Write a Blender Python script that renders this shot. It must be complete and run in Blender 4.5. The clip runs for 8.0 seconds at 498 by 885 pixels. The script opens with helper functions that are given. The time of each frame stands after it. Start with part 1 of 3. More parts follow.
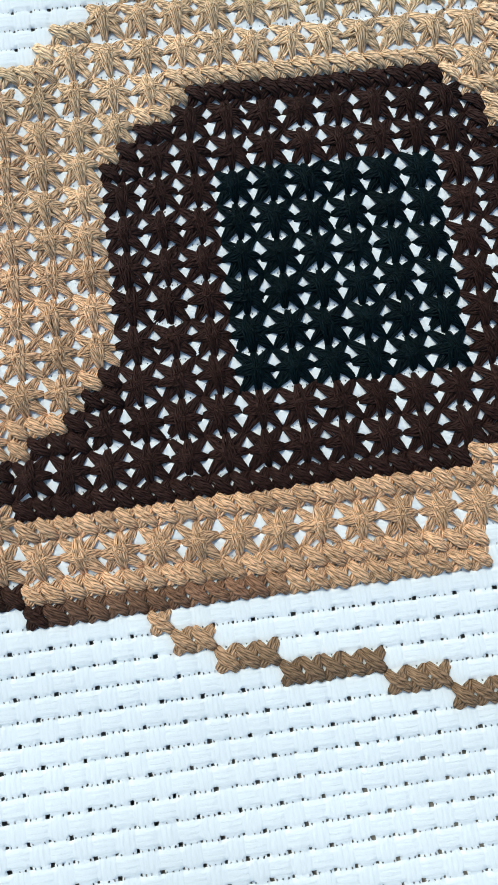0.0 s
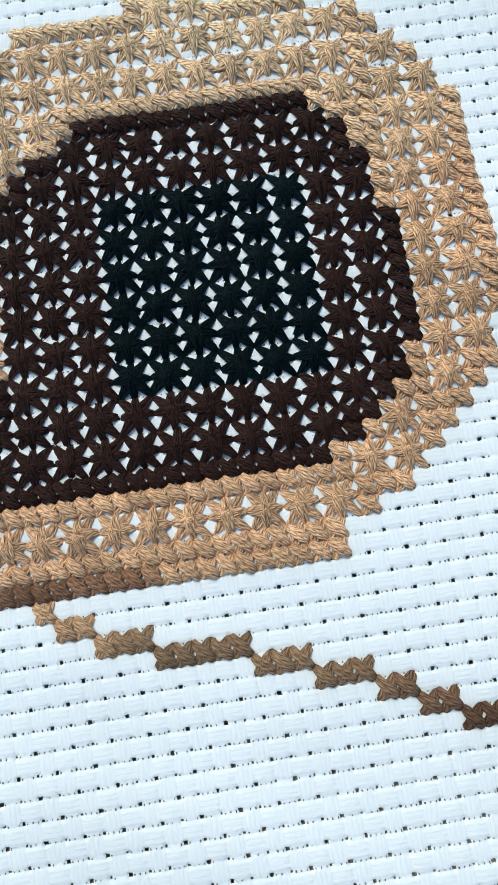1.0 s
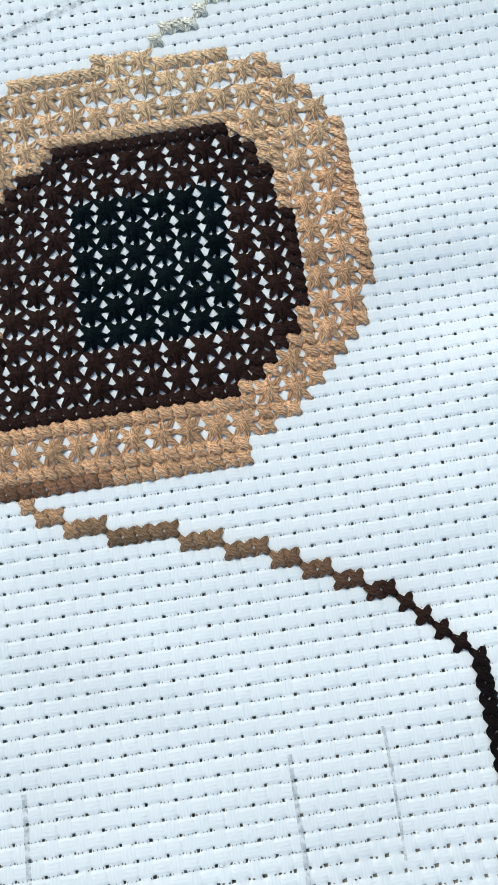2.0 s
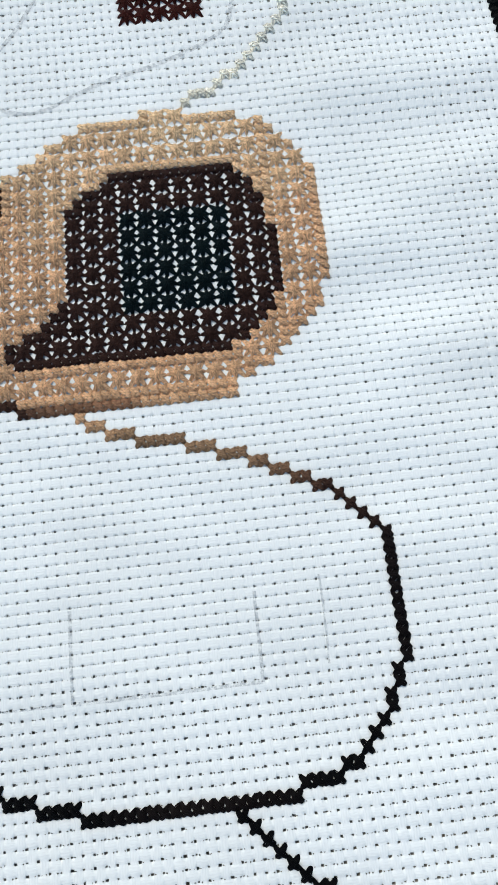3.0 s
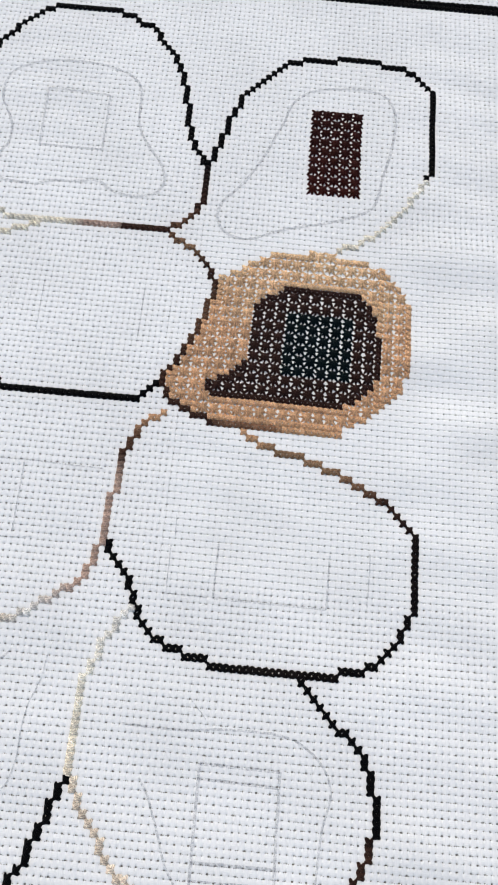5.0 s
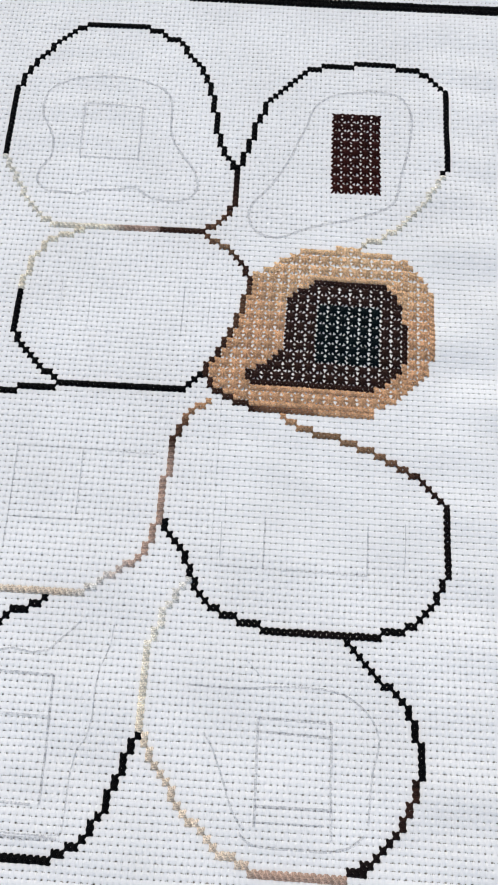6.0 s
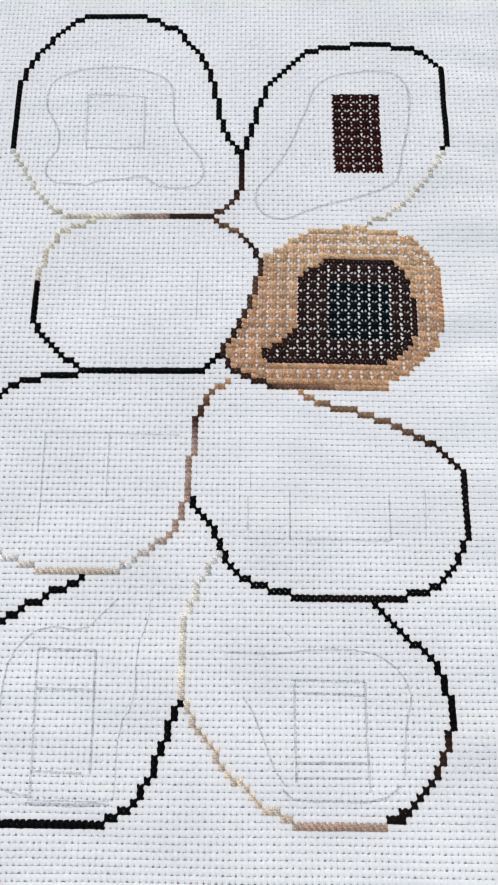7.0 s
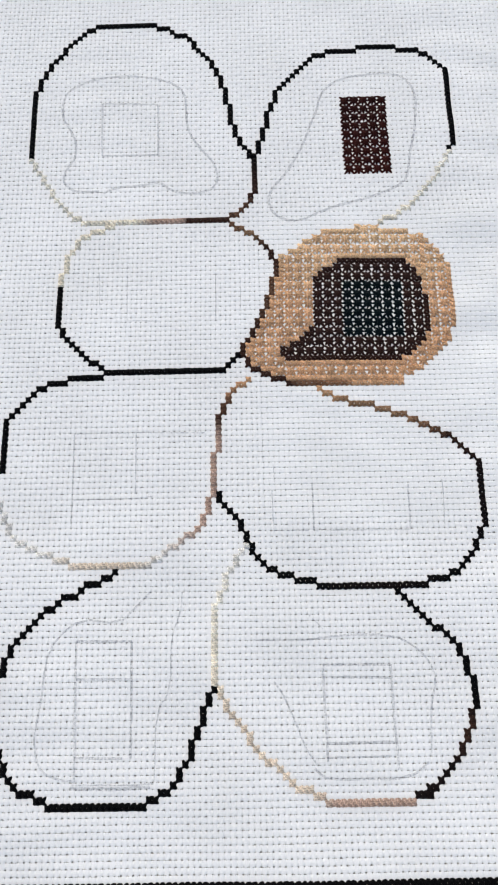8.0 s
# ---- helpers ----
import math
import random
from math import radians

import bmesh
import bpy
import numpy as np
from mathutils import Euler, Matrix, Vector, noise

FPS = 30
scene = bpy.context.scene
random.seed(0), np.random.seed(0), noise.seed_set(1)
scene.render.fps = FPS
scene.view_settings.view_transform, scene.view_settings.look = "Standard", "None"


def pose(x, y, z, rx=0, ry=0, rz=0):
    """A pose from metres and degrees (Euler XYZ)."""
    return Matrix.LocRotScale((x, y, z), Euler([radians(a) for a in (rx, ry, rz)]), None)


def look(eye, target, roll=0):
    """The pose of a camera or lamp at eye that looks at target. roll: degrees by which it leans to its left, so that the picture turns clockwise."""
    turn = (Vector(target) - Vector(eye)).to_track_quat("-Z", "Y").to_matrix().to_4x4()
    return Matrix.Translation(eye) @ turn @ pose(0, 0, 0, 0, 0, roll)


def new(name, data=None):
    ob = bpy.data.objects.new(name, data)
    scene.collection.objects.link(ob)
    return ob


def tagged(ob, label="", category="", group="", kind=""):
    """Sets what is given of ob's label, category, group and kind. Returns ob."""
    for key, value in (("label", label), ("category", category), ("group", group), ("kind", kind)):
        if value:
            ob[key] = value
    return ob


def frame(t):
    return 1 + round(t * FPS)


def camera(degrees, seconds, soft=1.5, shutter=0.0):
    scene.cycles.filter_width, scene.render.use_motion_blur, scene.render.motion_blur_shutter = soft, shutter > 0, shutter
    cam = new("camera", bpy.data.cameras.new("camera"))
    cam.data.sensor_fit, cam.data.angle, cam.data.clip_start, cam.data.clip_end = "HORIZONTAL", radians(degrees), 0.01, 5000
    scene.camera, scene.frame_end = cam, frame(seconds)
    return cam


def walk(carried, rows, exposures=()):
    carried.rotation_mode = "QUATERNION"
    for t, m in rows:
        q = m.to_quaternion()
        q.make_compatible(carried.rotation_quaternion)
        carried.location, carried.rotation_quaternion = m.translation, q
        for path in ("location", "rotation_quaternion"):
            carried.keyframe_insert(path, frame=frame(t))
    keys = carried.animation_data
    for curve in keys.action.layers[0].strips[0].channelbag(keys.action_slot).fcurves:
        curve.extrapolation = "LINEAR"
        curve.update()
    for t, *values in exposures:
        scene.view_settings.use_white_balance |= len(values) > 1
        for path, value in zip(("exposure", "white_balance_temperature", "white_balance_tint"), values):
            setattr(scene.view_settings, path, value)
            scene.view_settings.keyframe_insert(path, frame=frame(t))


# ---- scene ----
# Cross-stitch embroidery on white Aida cloth: all sizes follow from the weave,
# 14 blocks to the inch across and a little longer down the cloth.
PITCH = 0.001814
LONG = 1.0641
OX, OY = 0.528, 0.251

# ---- camera ----
cam = camera(47.577, 8.0)
PATH = [
    (0.0, pose(-0.00174, -0.00999, 0.05122, 6.929, -1.166, -8.096)),
    (0.5, pose(0.00400, -0.01054, 0.05276, 7.243, -0.300, -8.728)),
    (1.0, pose(0.01151, -0.01304, 0.05556, 7.685, 0.519, -9.423)),
    (1.5, pose(0.01823, -0.01885, 0.06087, 8.429, 1.898, -9.655)),
    (1.7, pose(0.02077, -0.02161, 0.06545, 8.555, 2.121, -9.675)),
    (2.8, pose(0.01985, -0.04367, 0.09522, 10.799, 0.784, -7.474)),
    (3.0, pose(0.01941, -0.04713, 0.10203, 11.188, 0.501, -6.858)),
    (3.5, pose(0.01620, -0.05359, 0.11979, 11.861, 0.587, -4.761)),
    (4.0, pose(0.01037, -0.05836, 0.13828, 12.676, -0.447, -1.031)),
    (4.5, pose(0.00235, -0.06166, 0.15240, 13.434, -1.010, 2.832)),
    (5.0, pose(-0.00737, -0.06458, 0.16624, 14.368, -1.186, 5.191)),
    (5.2, pose(-0.00717, -0.06597, 0.17041, 14.414, 0.029, 5.344)),
    (6.5, pose(-0.02514, -0.07681, 0.18086, 13.599, 0.040, 1.629)),
    (7.0, pose(-0.02633, -0.07905, 0.18358, 13.079, 0.187, 0.475)),
    (7.5, pose(-0.03039, -0.08004, 0.18755, 12.801, 0.393, -0.446)),
    (8.0, pose(-0.03402, -0.08050, 0.19042, 12.640, 0.518, -1.051)),
]
EXPOSURES = [(0.0, 0.48, 6550, -5), (1.5, 0.40, 6600, -4), (3.5, 0.33, 7050, 2), (5.0, 0.31, 7350, 8), (8.0, 0.31, 7350, 8)]
walk(cam, PATH, EXPOSURES)

# ---- light: soft daylight from a window beyond the far edge of the table ----
SUN_UP, SUN_TURN = 52.0, 25.0      # degrees above the table, and to the left of the far side
world = bpy.data.worlds.new("daylight")
scene.world = world
world.use_nodes = True
wn, wl = world.node_tree.nodes, world.node_tree.links
sky = wn.new("ShaderNodeTexSky")
sky.sky_type = "NISHITA"
sky.sun_disc = False
sky.sun_elevation = radians(SUN_UP)
sky.sun_rotation = radians(-SUN_TURN)
wn["Background"].inputs["Strength"].default_value = 0.142
wl.new(sky.outputs["Color"], wn["Background"].inputs["Color"])
sun_data = bpy.data.lights.new("sun", "SUN")
sun_data.energy, sun_data.angle, sun_data.color = 1.55, radians(20), (1.0, 0.95, 0.88)
sun = new("sun", sun_data)
up, turn = radians(SUN_UP), radians(SUN_TURN)
sun.matrix_world = look((-math.sin(turn) * math.cos(up), math.cos(turn) * math.cos(up), math.sin(up)), (0, 0, 0))


# ---- materials ----
def shader(name):
    m = bpy.data.materials.new(name)
    m.use_nodes = True
    nodes, links = m.node_tree.nodes, m.node_tree.links
    return m, nodes, links, nodes["Principled BSDF"]


def node(nodes, kind, **values):
    n = nodes.new(kind)
    for key, value in values.items():
        n.inputs[key.replace("_", " ")].default_value = value
    return n


def formula(nodes, links, operation, a, b=None):
    """A math node on sockets or numbers; gives its output."""
    n = nodes.new("ShaderNodeMath")
    n.operation = operation
    for slot, value in zip(n.inputs, (a, b)):
        if isinstance(value, (int, float)):
            slot.default_value = value
        elif value is not None:
            links.new(value, slot)
    return n.outputs["Value"]


def cloth_material():
    """White cotton: blocks of four floats that run across and along by turns, over a mottled ground."""
    m, nodes, links, bsdf = shader("white_cotton_aida")
    where = nodes.new("ShaderNodeTexCoord")
    weave_uv = nodes.new("ShaderNodeUVMap")
    weave_uv.uv_map = "weave"
    stain = node(nodes, "ShaderNodeTexNoise", Scale=28.0, Detail=4.0)
    grain = node(nodes, "ShaderNodeTexNoise", Scale=2600.0, Detail=3.0)
    wander = node(nodes, "ShaderNodeTexNoise", Scale=0.9, Detail=2.0)
    checks = node(nodes, "ShaderNodeTexChecker", Scale=1.0)
    checks.inputs["Color1"].default_value, checks.inputs["Color2"].default_value = (0, 0, 0, 1), (1, 1, 1, 1)
    split = nodes.new("ShaderNodeSeparateXYZ")
    links.new(weave_uv.outputs["UV"], split.inputs["Vector"])
    links.new(weave_uv.outputs["UV"], wander.inputs["Vector"])
    links.new(weave_uv.outputs["UV"], checks.inputs["Vector"])
    across, along = nodes.new("ShaderNodeMapping"), nodes.new("ShaderNodeMapping")
    across.inputs["Scale"].default_value, along.inputs["Scale"].default_value = (1.6, 9.0, 1.0), (9.0, 1.6, 1.0)
    floats = []
    for turned, axis in ((across, "Y"), (along, "X")):
        n = node(nodes, "ShaderNodeTexNoise", Scale=1.0, Detail=2.0)
        links.new(weave_uv.outputs["UV"], turned.inputs["Vector"])
        links.new(turned.outputs["Vector"], n.inputs["Vector"])
        drift = formula(nodes, links, "MULTIPLY", wander.outputs["Fac"], 1.6)
        angle = formula(nodes, links, "ADD", formula(nodes, links, "MULTIPLY", split.outputs[axis], 4 * math.pi), drift)
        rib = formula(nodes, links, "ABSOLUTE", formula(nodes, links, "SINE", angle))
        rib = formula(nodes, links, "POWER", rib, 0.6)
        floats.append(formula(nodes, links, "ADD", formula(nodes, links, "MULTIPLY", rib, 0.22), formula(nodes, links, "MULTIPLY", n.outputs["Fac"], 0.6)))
    pick = nodes.new("ShaderNodeMix")
    pick.data_type = "FLOAT"
    links.new(checks.outputs["Fac"], pick.inputs["Factor"])
    links.new(floats[0], pick.inputs["A"])
    links.new(floats[1], pick.inputs["B"])
    ramp = nodes.new("ShaderNodeValToRGB")
    ramp.color_ramp.elements[0].color = (0.80, 0.80, 0.795, 1)
    ramp.color_ramp.elements[1].color = (0.89, 0.89, 0.885, 1)
    ramp.color_ramp.elements[0].position, ramp.color_ramp.elements[1].position = 0.3, 0.7
    # colour drops by up to a tenth where the floats lie low
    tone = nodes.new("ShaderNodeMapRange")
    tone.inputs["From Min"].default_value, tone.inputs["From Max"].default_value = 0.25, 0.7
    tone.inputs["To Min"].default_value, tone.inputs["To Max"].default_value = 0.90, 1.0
    mix = nodes.new("ShaderNodeVectorMath")
    mix.operation = "SCALE"
    bump = node(nodes, "ShaderNodeBump", Strength=0.6, Distance=0.00010)
    for n in (stain, grain):
        links.new(where.outputs["Object"], n.inputs["Vector"])
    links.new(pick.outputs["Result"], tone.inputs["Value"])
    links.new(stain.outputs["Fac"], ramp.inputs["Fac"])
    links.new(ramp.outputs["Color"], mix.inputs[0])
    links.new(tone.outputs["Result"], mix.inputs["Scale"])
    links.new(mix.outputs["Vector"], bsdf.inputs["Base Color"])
    height = formula(nodes, links, "ADD", formula(nodes, links, "MULTIPLY", grain.outputs["Fac"], 0.3), pick.outputs["Result"])
    links.new(height, bump.inputs["Height"])
    links.new(bump.outputs["Normal"], bsdf.inputs["Normal"])
    bsdf.inputs["Roughness"].default_value = 0.9
    bsdf.inputs["Specular IOR Level"].default_value = 0.15
    return m


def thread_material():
    """Cotton floss: the dye is the object's own colour; two plies wind round each strand, with fine fibres along them,
    and shade painted into the grooves.
    """
    m, nodes, links, bsdf = shader("cotton_floss")
    info = nodes.new("ShaderNodeObjectInfo")
    uv = nodes.new("ShaderNodeUVMap")
    uv.uv_map = "strand"
    island = nodes.new("ShaderNodeNewGeometry")
    split = nodes.new("ShaderNodeSeparateXYZ")
    links.new(uv.outputs["UV"], split.inputs["Vector"])
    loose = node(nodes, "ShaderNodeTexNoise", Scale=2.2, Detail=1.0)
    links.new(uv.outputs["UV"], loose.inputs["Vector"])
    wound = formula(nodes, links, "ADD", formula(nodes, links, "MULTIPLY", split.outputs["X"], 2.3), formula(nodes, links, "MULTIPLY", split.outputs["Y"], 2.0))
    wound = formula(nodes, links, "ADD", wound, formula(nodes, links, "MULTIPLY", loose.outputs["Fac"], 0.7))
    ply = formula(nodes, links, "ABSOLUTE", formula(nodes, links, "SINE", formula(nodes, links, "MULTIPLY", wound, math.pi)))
    lie = nodes.new("ShaderNodeCombineXYZ")
    links.new(formula(nodes, links, "MULTIPLY", wound, 2.6), lie.inputs["X"])
    links.new(formula(nodes, links, "MULTIPLY", split.outputs["X"], 1.3), lie.inputs["Y"])
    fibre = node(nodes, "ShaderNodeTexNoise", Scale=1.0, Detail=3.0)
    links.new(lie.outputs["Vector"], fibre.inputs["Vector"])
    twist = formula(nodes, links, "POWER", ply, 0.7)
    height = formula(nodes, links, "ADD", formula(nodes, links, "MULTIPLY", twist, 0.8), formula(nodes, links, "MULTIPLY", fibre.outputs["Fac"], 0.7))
    # height span paints groove shade and lit ply tops; the others vary the dye
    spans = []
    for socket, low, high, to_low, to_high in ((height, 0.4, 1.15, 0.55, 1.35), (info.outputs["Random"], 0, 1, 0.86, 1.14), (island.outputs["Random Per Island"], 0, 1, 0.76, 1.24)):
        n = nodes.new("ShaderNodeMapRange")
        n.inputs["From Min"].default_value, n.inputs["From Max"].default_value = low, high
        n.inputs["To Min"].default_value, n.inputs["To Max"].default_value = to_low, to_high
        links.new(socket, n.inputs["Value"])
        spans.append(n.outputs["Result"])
    shaded_dye = nodes.new("ShaderNodeVectorMath")
    shaded_dye.operation = "SCALE"
    bump = node(nodes, "ShaderNodeBump", Strength=1.0, Distance=0.00012)
    links.new(info.outputs["Color"], shaded_dye.inputs[0])
    links.new(formula(nodes, links, "MULTIPLY", formula(nodes, links, "MULTIPLY", spans[0], spans[1]), spans[2]), shaded_dye.inputs["Scale"])
    links.new(shaded_dye.outputs["Vector"], bsdf.inputs["Base Color"])
    links.new(height, bump.inputs["Height"])
    links.new(bump.outputs["Normal"], bsdf.inputs["Normal"])
    bsdf.inputs["Roughness"].default_value = 0.45
    bsdf.inputs["Specular IOR Level"].default_value = 0.05
    return m


def wood_material():
    m, nodes, links, bsdf = shader("grey_brown_wood")
    where = nodes.new("ShaderNodeTexCoord")
    stretch = nodes.new("ShaderNodeMapping")
    stretch.inputs["Scale"].default_value = (4.0, 60.0, 60.0)
    grain = node(nodes, "ShaderNodeTexNoise", Scale=1.0, Detail=6.0)
    ramp = nodes.new("ShaderNodeValToRGB")
    ramp.color_ramp.elements[0].color = (0.33, 0.31, 0.28, 1)
    ramp.color_ramp.elements[1].color = (0.46, 0.43, 0.40, 1)
    links.new(where.outputs["Object"], stretch.inputs["Vector"])
    links.new(stretch.outputs["Vector"], grain.inputs["Vector"])
    links.new(grain.outputs["Fac"], ramp.inputs["Fac"])
    links.new(ramp.outputs["Color"], bsdf.inputs["Base Color"])
    bsdf.inputs["Roughness"].default_value = 0.5
    return m


def pencil_material():
    m, nodes, links, bsdf = shader("faint_pencil")
    where = nodes.new("ShaderNodeTexCoord")
    worn = node(nodes, "ShaderNodeTexNoise", Scale=1400.0, Detail=2.0)
    span = nodes.new("ShaderNodeMapRange")
    span.inputs["From Min"].default_value, span.inputs["From Max"].default_value = 0.35, 0.7
    span.inputs["To Min"].default_value, span.inputs["To Max"].default_value = 0.04, 0.42
    links.new(where.outputs["Object"], worn.inputs["Vector"])
    links.new(worn.outputs["Fac"], span.inputs["Value"])
    links.new(span.outputs["Result"], bsdf.inputs["Alpha"])
    bsdf.inputs["Base Color"].default_value = (0.22, 0.23, 0.26, 1)
    bsdf.inputs["Roughness"].default_value = 0.7
    return m


CLOTH, THREAD, WOOD, PENCIL = cloth_material(), thread_material(), wood_material(), pencil_material()


# ---- the weave: from blocks of the cloth to metres ----
def ease(t):
    t = np.clip(t, 0.0, 1.0)
    return t * t * (3 - 2 * t)


def warp(i, j):
    """Dense stitching has pulled the cloth a little askew: blocks (i, j) as they really lie."""
    a = radians(1.4) * np.exp(-((i - 6) ** 2 + (j - 6) ** 2) / (2 * 16.0**2))
    c, s, x, y = np.cos(a), np.sin(a), i - 6, j - 7
    wide, deep = 6 + c * x + s * y, 7 - s * x + c * y
    deep = deep - 1.4 * np.clip((j + 8) / 26, 0, 1) + 0.45 * ease((j - 17) / 8) + 0.45 * ease((j - 26) / 10)
    wide = wide - 0.45 * np.exp(-((i - 4) ** 2 + (j - 5) ** 2) / (2 * 11.0**2))
    wide = wide - 0.5 * np.exp(-((i - 8) ** 2 + (j - 45) ** 2) / (2 * 12.0**2))
    return wide, deep


def swell(i, j):
    """The soft waves of the cloth, in blocks."""
    z = 0.16 * np.sin(0.12 * j + 0.05 * i + 1.0) * np.cos(0.045 * i - 0.3)
    right = ease((i - 14) / 14)
    z = z + right * (0.38 * np.sin(0.36 * j - 0.05 * i + 0.6 * np.sin(0.13 * i)) * np.exp(-((j - 10) / 24.0) ** 2) + 0.15 * np.sin(0.62 * j - 0.06 * i + np.sin(0.2 * i)))
    low = ease((-20 - j) / 15)
    z = z + low * 0.20 * np.sin(0.33 * j + 0.06 * i) * np.cos(0.11 * i + 0.7)
    crease = np.clip(np.sin(0.07 * i + 1.9) * np.cos(0.05 * j + 0.4), 0, 1)
    z = z + 0.08 * crease * np.sin(0.85 * j + 0.10 * i + 1.5 * np.sin(0.17 * i))
    return z


def metres(i, j, z=0.0):
    wide, deep = warp(i, j)
    return (wide - OX) * PITCH, (deep - OY) * LONG * PITCH, (swell(i, j) + z) * PITCH


# ---- the table and the cloth ----
def table(top):
    bm = bmesh.new()
    bmesh.ops.create_cube(bm, size=1.0)
    bmesh.ops.scale(bm, vec=(0.6, 0.7, 0.03), verts=bm.verts)
    bmesh.ops.bevel(bm, geom=bm.edges[:], offset=0.003, segments=2, affect="EDGES")
    me = bpy.data.meshes.new("table_top")
    bm.to_mesh(me)
    bm.free()
    me.materials.append(WOOD)
    ob = new("table_top", me)
    ob.location = (0, 0, top - 0.015)
    return tagged(ob, "grey-brown wooden table top under the cloth", "table", kind="structure")


NEAR = (-16, 38, -33, 28)       # blocks that the lens comes close to
ALL = (-80, 54, -94, 92)


SLITS = {True: ((0.195, 0.255), (0.47, 0.53), (0.745, 0.805)), False: ((0.23, 0.36), (0.64, 0.77))}


def block_heights(u, v, odd, fine):
    """Height of one woven block: a pillow of floats that dips to its edges. u, v in 0..1."""
    du, dv = np.minimum(u, 1 - u), np.minimum(v, 1 - v)
    h = 0.040 * np.minimum(1.0, dv / 0.2) ** 0.7 * (0.8 + 0.2 * np.minimum(1.0, du / 0.2))
    # floats that run across stand proud in the middle, those that run along bow over the gaps
    run, side = np.where(odd, v, u), np.minimum(np.where(odd, du, dv), 0.3) / 0.3
    h = h + 0.026 * np.sin(np.pi * np.clip(run, 0.02, 0.98)) ** 0.6 * side
    h = h + np.where(odd, -0.012, 0.012) * np.minimum(1.0, du / 0.2) * np.minimum(1.0, dv / 0.2)
    return h - 0.07


def weave(i0, i1, j0, j1, knots, down, hole, fine, skip=None):
    """Vertices and quads of the cloth over a stretch of blocks, open at the holes between them."""
    n = len(knots)
    u = (np.arange(i0, i1)[:, None] + knots[None]).ravel()
    v = (np.arange(j0, j1)[:, None] + down[None]).ravel()
    I, J = np.meshgrid(u, v, indexing="ij")
    bi, bj = np.floor(I), np.floor(J)
    odd = (bi + bj) % 2 > 0.5
    rng = np.random.default_rng(5)
    z = block_heights(I - bi, J - bj, odd, fine)
    # holes are wide and narrow by turns, as the floats pull at them
    ri, rj = np.rint(I), np.rint(J)
    du, dv = I - ri, J - rj
    size = np.where((ri + rj) % 2 > 0.5, 0.7 if fine else 1.1, 1.15 if fine else 1.6)
    close = (np.abs(du) < hole * 1.05) & (np.abs(dv) < hole * 1.05)
    wob = 1 + 0.25 * np.sin(ri * 12.9 + rj * 78.2) * np.cos(ri * 4.1 - rj * 3.3)
    I2 = np.where(close, ri + du * size * wob, I)
    J2 = np.where(close, rj + dv * size * (1.0 if fine else 1.35), J)
    z = np.where(close, -0.14, z)
    jit = 0.012 if fine else 0.02
    I2 = I2 + rng.normal(0, jit, I.shape)
    J2 = J2 + rng.normal(0, jit, I.shape)
    z = z + 0.012 * np.sin(bi * 7.3 + bj * 3.1) + rng.normal(0, 0.006, I.shape)
    x, y, z = metres(I2, J2, z)
    verts = np.stack([x, y, z], -1).reshape(-1, 3)
    a = np.arange((len(u) - 1) * (len(v) - 1))
    p, q = a // (len(v) - 1), a % (len(v) - 1)
    quads = np.stack([p * len(v) + q, (p + 1) * len(v) + q, (p + 1) * len(v) + q + 1, p * len(v) + q + 1], -1)
    mu, mv = (u[p] + u[p + 1]) / 2, (v[q] + v[q + 1]) / 2
    keep = ~((np.abs(mu - np.rint(mu)) < hole * 0.98) & (np.abs(mv - np.rint(mv)) < hole * 0.98))
    # slits between the threads that bridge the gap from row to row, some of them closed
    fu, near_row = mu - np.floor(mu), np.abs(mv - np.rint(mv)) < 0.052
    for n, (a, b) in enumerate(SLITS[fine]):
        chance = np.sin(np.floor(mu) * 91.7 + np.rint(mv) * 37.3 + n * 11.1) * 43.7
        keep &= ~(near_row & (fu > a) & (fu < b) & (chance - np.floor(chance) < (0.75 if fine else 0.45)))
    if skip:
        keep &= ~((mu > skip[0]) & (mu < skip[1]) & (mv > skip[2]) & (mv < skip[3]))
    return verts, quads[keep], np.stack([I, J], -1).reshape(-1, 2)


